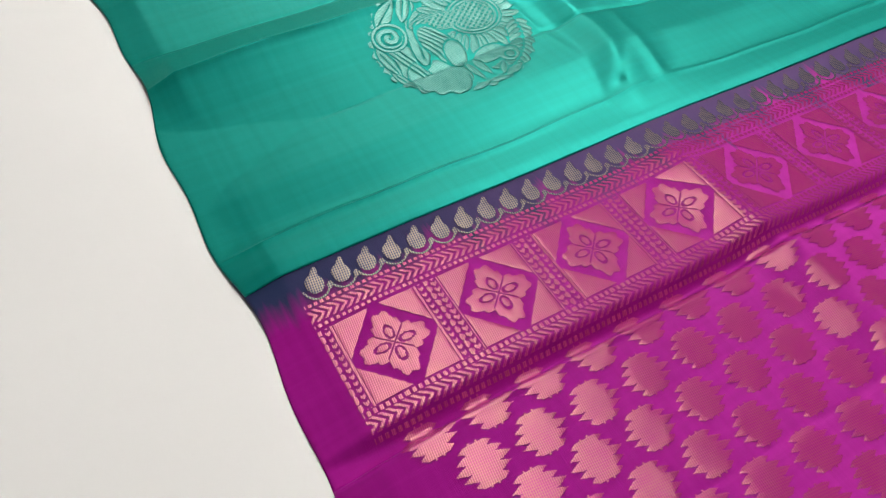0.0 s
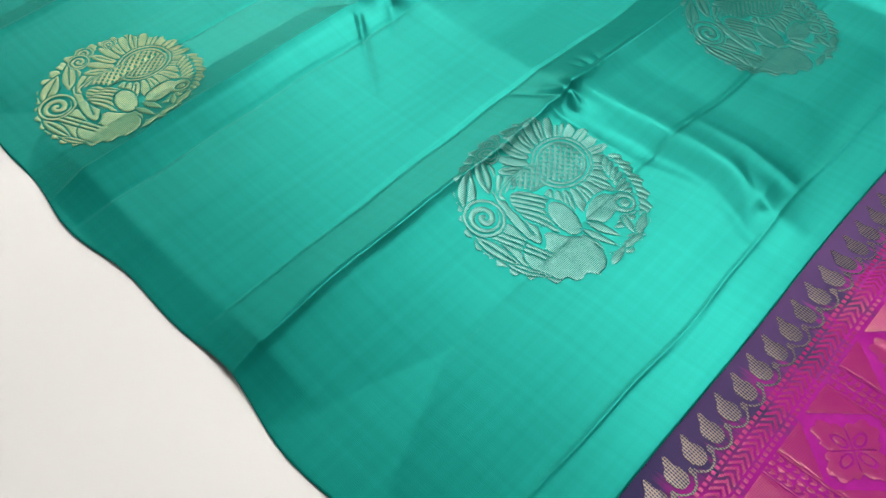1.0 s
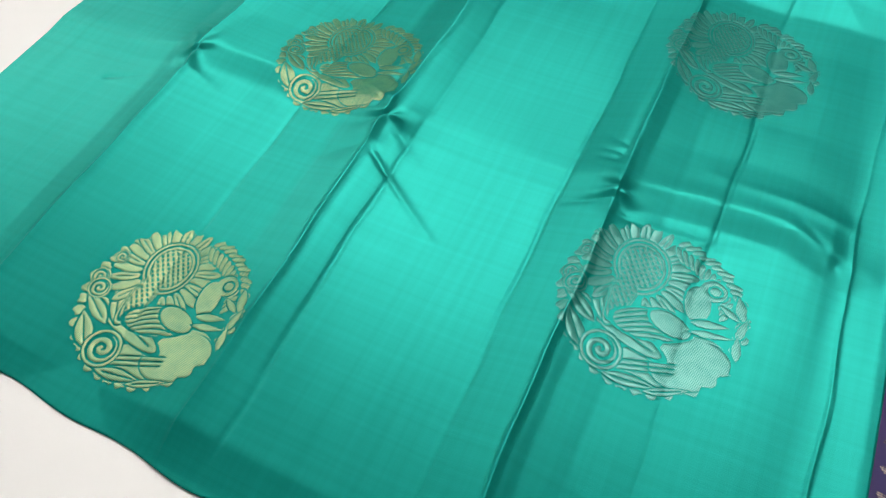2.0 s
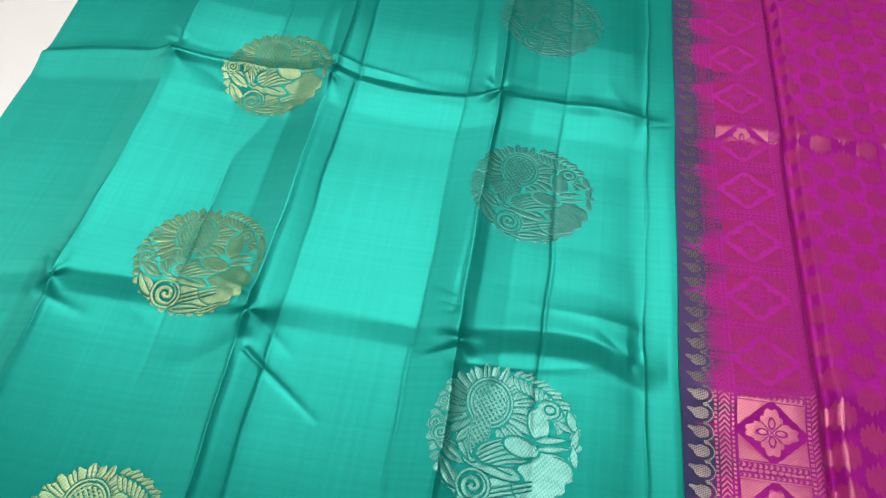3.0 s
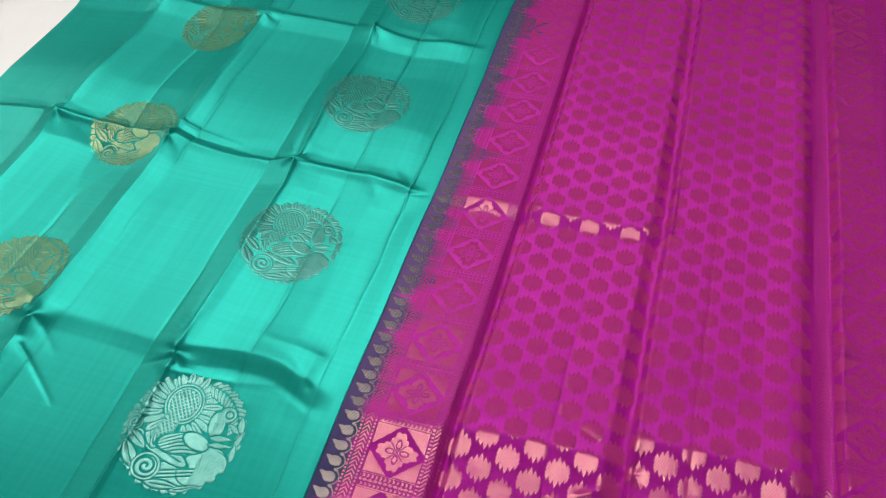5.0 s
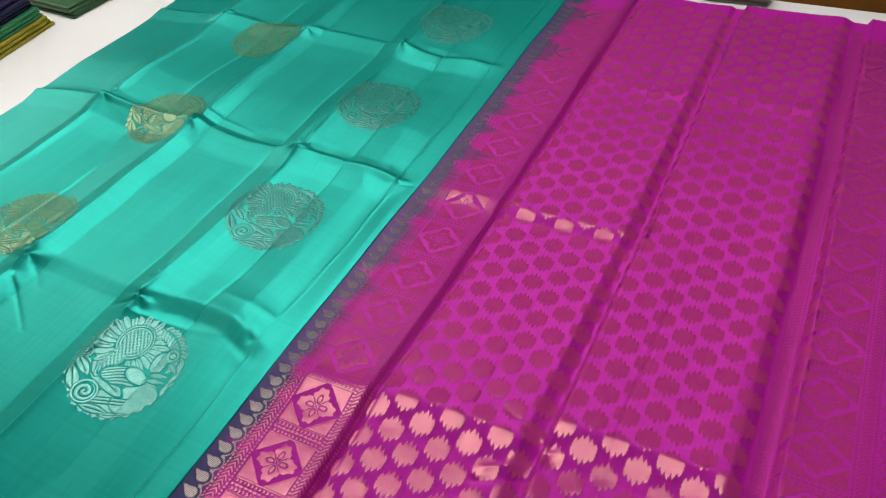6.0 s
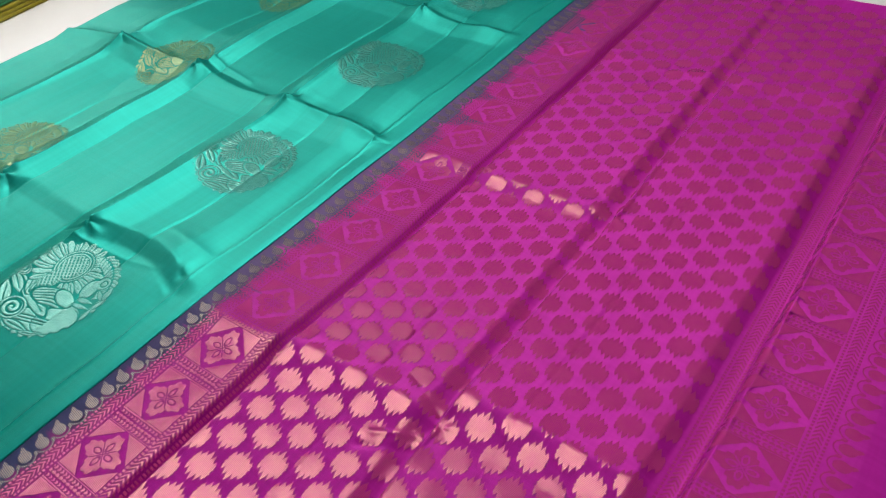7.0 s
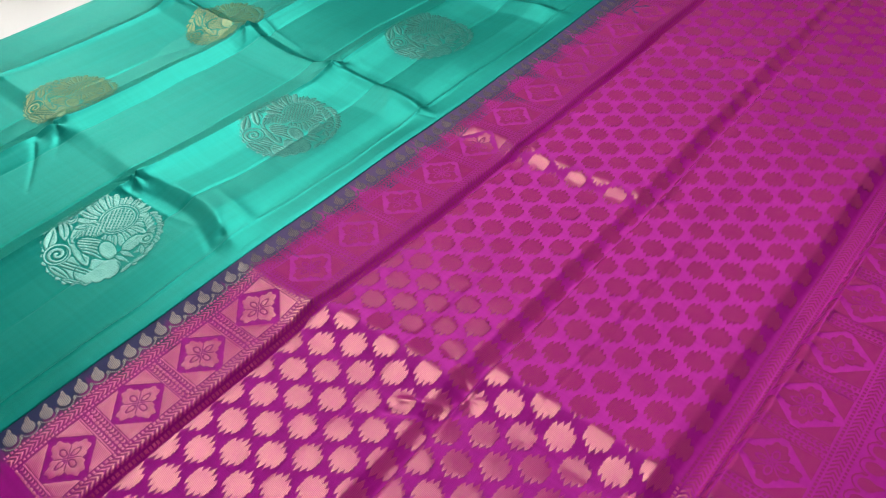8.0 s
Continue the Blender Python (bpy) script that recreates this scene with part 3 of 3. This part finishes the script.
def star_mask(u, v):
    """A jagged star of five pointed columns that run along the width, with barbs at both sides; unit half sizes."""
    p = u * 1.14
    k = (p + 1) * 2.5
    mid = (np.floor(k) + 0.5) / 2.5 - 1
    saw = np.abs(k % 1 - 0.5) * 2
    half = 1.0 - 0.52 * np.abs(mid) ** 1.2
    columns = (np.abs(p) < 0.96) & (np.abs(v) < half - (0.14 + 0.26 * half) * saw)
    barb = np.abs(v / 0.27 % 1 - 0.5) * 2
    return columns | (np.abs(v) < 0.405) & (np.abs(p) < 1.13 - 0.36 * barb - 0.30 * np.abs(v))


def chevrons(u, v, c, half, period):
    return (np.abs(u - c) < half) & (((v + np.abs(u - c) * 1.1) % period) < period * 0.5)


def dots(u, v, c, half, period, fill=0.6):
    return (np.abs(u - c) < half) & ((v % period) < period * fill)


PERIOD, FIRST = 0.0634, 0.1135


def band_mask(u, v):
    """Border lines and the bars between the diamonds."""
    m = np.zeros(u.shape, bool)
    for c in (0.042, 0.1135):
        m |= dots(u, v, c - 0.0066, 0.0011, 0.0036) | dots(u, v, c + 0.0066, 0.0011, 0.0036)
        m |= chevrons(u, v, c, 0.0042, 0.0044)
    ph = (v - FIRST + PERIOD / 2) % PERIOD - PERIOD / 2
    e = np.abs(ph) - PERIOD / 2
    inside = (u > 0.0515) & (u < 0.1045)
    m |= inside & (np.abs(e + 0.0068) < 0.0006)
    m |= inside & (np.abs(e + 0.0041) < 0.0016) & (((u + 0.8 * np.abs(e + 0.0041)) % 0.0042) < 0.0023)
    m |= inside & (np.abs(e) < 0.0014) & (oval((u % 0.005) - 0.0025, e, 0, 0, 0.0022, 0.0014) < 1)
    return m


def diamond_mask(u, v):
    """One cell: filled corners, an open diamond and the flower in it; metres from its middle."""
    a, b = 0.0265, 0.0235
    d = np.abs(u) / a + np.abs(v) / b
    m = (np.abs(u) < a) & (np.abs(v) < b) & (d > 1.12)
    ang, r = np.arctan2(v / 0.92, u), np.hypot(u, v / 0.92)
    edge = 0.0152 + 0.0036 * np.cos(4 * ang) + 0.0026 * np.abs(np.sin(8 * ang))
    f = r < edge
    for k in range(4):
        t = math.radians(90 * k + 0)
        o = oval(u, v, 0.0072 * math.cos(t), 0.0072 * math.sin(t), 0.0044, 0.0025, 90 * k)
        f &= ~((o < 1.15) & (o > 0.72))
        t += math.radians(45)
        f &= ~((np.abs(-u * math.sin(t) + v * math.cos(t)) < 0.0005) & ((u * math.cos(t) + v * math.sin(t)) > 0) & (r < 0.0115))
    return m | f


def paisley_mask(u, v):
    """Mango shape with a curl at its foot; metres from its middle, tip towards small u."""
    m = oval(u, v, 0.0002, 0, 0.0064, 0.0052) < 1
    m |= oval(u, v, -0.0056, 0.0018, 0.0042, 0.0022, -25) < 1
    m |= oval(u, v, -0.0086, 0.0034, 0.0017, 0.0013) < 1
    s = oval(u, v, 0.0010, 0.0, 0.0090, 0.0076)
    m |= (s < 1.06) & (s > 0.92) & (u > 0.002)
    m |= oval(u, v, 0.0048, 0.0072, 0.0020, 0.0016) < 1
    return m


# ---- the saree ----
saree = thing("saree", "creased green silk saree with magenta pallu on a white table", "saree")
body_cloth = Cloth(-0.700, 0.0095, 0.0016, False, 0.0009)
pallu_cloth = Cloth(-0.005, 0.60, 0.0017, True)
body = body_cloth.build("body", GREEN, saree, "glossy turquoise green silk with fold creases")
pallu = pallu_cloth.build("pallu", MAGENTA, saree, "magenta silk end with dark blue dyed edge and woven zari", 0.003)

R = 0.0625
CELL = 0.0005
for col, mat, x0, ys, label in (
    ("silver", SILVER, -0.131, (0.268, 0.521, 0.775, 1.03), "round silver zari ornament"),
    ("gold", GOLD, -0.423, (0.140, 0.393, 0.645, 0.895, 1.14), "round gold zari ornament"),
):
    for y0 in ys:
        U, V = grid(x0 - R, x0 + R, y0 - R, y0 + R, CELL)
        woven("roundel", roundel_mask((U - x0) / R, (V - y0) / R), x0 - R, y0 - R, CELL, body_cloth, mat, body, label, pad=0.0006)

C2 = 0.0007
U, V = grid(0.032, 0.122, 0.081, 1.205, C2)
woven("border_band", band_mask(U, V), 0.032, 0.081, C2, pallu_cloth, COPPER, pallu, "copper zari chevron lines")
MIRROR = 0.572
U, V = grid(MIRROR - 0.122, MIRROR - 0.032, 0.081, 1.205, C2)
woven("border_band", band_mask(MIRROR - U, V), MIRROR - 0.122, 0.081, C2, pallu_cloth, COPPER, pallu, "copper zari chevron lines")
y0 = FIRST
while y0 < 1.19:
    x0 = MIRROR - 0.078
    U, V = grid(x0 - 0.027, x0 + 0.027, y0 - 0.0245, y0 + 0.0245, C2)
    woven("diamond", diamond_mask(U - x0, V - y0), x0 - 0.027, y0 - 0.0245, C2, pallu_cloth, COPPER, pallu)
    y0 += PERIOD
y0 = 0.092
while y0 < 1.2:
    x0 = MIRROR - 0.0215
    U, V = grid(x0 - 0.0105, x0 + 0.0105, y0 - 0.008, y0 + 0.008, 0.0006)
    woven("mango_motif", paisley_mask(x0 - U, V - y0), x0 - 0.0105, y0 - 0.008, 0.0006, pallu_cloth, COPPER, pallu)
    y0 += 0.0158
y0 = FIRST
while y0 < 1.19:
    U, V = grid(0.078 - 0.027, 0.078 + 0.027, y0 - 0.0245, y0 + 0.0245, C2)
    woven("diamond", diamond_mask(U - 0.078, V - y0), 0.078 - 0.027, y0 - 0.0245, C2, pallu_cloth, COPPER, pallu)
    y0 += PERIOD
y0 = 0.092
while y0 < 1.2:
    U, V = grid(0.0235 - 0.0105, 0.0235 + 0.0105, y0 - 0.008, y0 + 0.008, 0.0006)
    woven("mango_motif", paisley_mask(U - 0.0235, V - y0), 0.013, y0 - 0.008, 0.0006, pallu_cloth, PALE, pallu)
    y0 += 0.0158

SX, SY, HU, HV = 0.0233, 0.0318, 0.0124, 0.0150
far_stars = []
for i in range(14):
    x0 = 0.133 + i * SX
    y0 = 0.103 + (0.5 * SY if i % 2 else 0.0)
    while y0 < 1.205:
        if y0 < 0.80:
            U, V = grid(x0 - HU, x0 + HU, y0 - HV, y0 + HV, 0.0005)
            woven("star", star_mask((U - x0) / HU, (V - y0) / HV), x0 - HU, y0 - HV, 0.0005, pallu_cloth, COPPER, pallu)
        else:
            far_stars.append((x0, y0))
        y0 += SY
U, V = grid(0.112, 0.47, 0.78, 1.222, 0.0008)
M = np.zeros(U.shape, bool)
for x0, y0 in far_stars:
    i0, j0 = max(int((x0 - HU - 0.112) / 0.0008), 0), int((y0 - HV - 0.78) / 0.0008)
    w = np.s_[j0 : j0 + 42, i0 : i0 + 36]
    M[w] |= star_mask((U[w] - x0) / HU, (V[w] - y0) / HV)
tagged(woven("far_star", M, 0.112, 0.78, 0.0008, pallu_cloth, COPPER, pallu), kind="stuff")


# ---- fringe along the end of the pallu ----
def tassel_mesh(seed):
    """A knot, two strands twisted to a cord and a loose tuft; runs towards +x."""
    r = random.Random(seed)
    verts, faces = [], []
    length, sway, ph = r.uniform(0.034, 0.042), r.uniform(-0.006, 0.006), r.uniform(0, 6.3)

    def tube(path, radius):
        base = len(verts)
        for k, (c, w) in enumerate(zip(path, radius)):
            for q in range(5):
                a = 2 * math.pi * q / 5
                verts.append((c[0], c[1] + w * math.cos(a), c[2] + w * math.sin(a)))
                if k:
                    i, j = base + 5 * k + q, base + 5 * k + (q + 1) % 5
                    faces.append((i - 5, j - 5, j, i))

    def line(t):
        return length * t, sway * t * t + 0.0018 * math.sin(9 * t + ph), 0.0022 + 0.003 * (1 - t) ** 2

    tube([(-0.002 + 0.0012 * k, 0, 0.004) for k in range(5)], [0.0006, 0.0019, 0.0024, 0.0019, 0.0008])
    for side in (0.0, math.pi):
        ts = [k / 16 for k in range(15)]
        tube([(x, y + 0.0006 * math.cos(26 * t + side), z + 0.0006 * math.sin(26 * t + side)) for t in ts for x, y, z in [line(t)]], [0.0007] * 15)
    x0, y0, z0 = line(14 / 16)
    for _ in range(5):
        dy, dz = r.uniform(-0.002, 0.002), r.uniform(-0.0014, 0.0006)
        tube([(x0 + 0.003 * k, y0 + dy * k / 2, max(z0 + dz * k / 2, 0.0008)) for k in range(3)], [0.0004, 0.0004, 0.0002])
    me = bpy.data.meshes.new("tassel")
    me.from_pydata(verts, [], faces)
    me.polygons.foreach_set("use_smooth", [True] * len(me.polygons))
    me.materials.append(MAGENTA)
    return me


TASSELS = [tassel_mesh(k) for k in range(6)]
spread = random.Random(11)
for k in range(62):
    y0 = 0.068 + 0.0187 * k + spread.uniform(-0.002, 0.002)
    tassel = new("tassel", TASSELS[k % 6])
    tassel.location = (0.6005 + float(wander(np.array(y0))), y0, TOP)
    tassel.rotation_euler = (0, 0, spread.uniform(-0.25, 0.25))
    tassel.parent = pallu
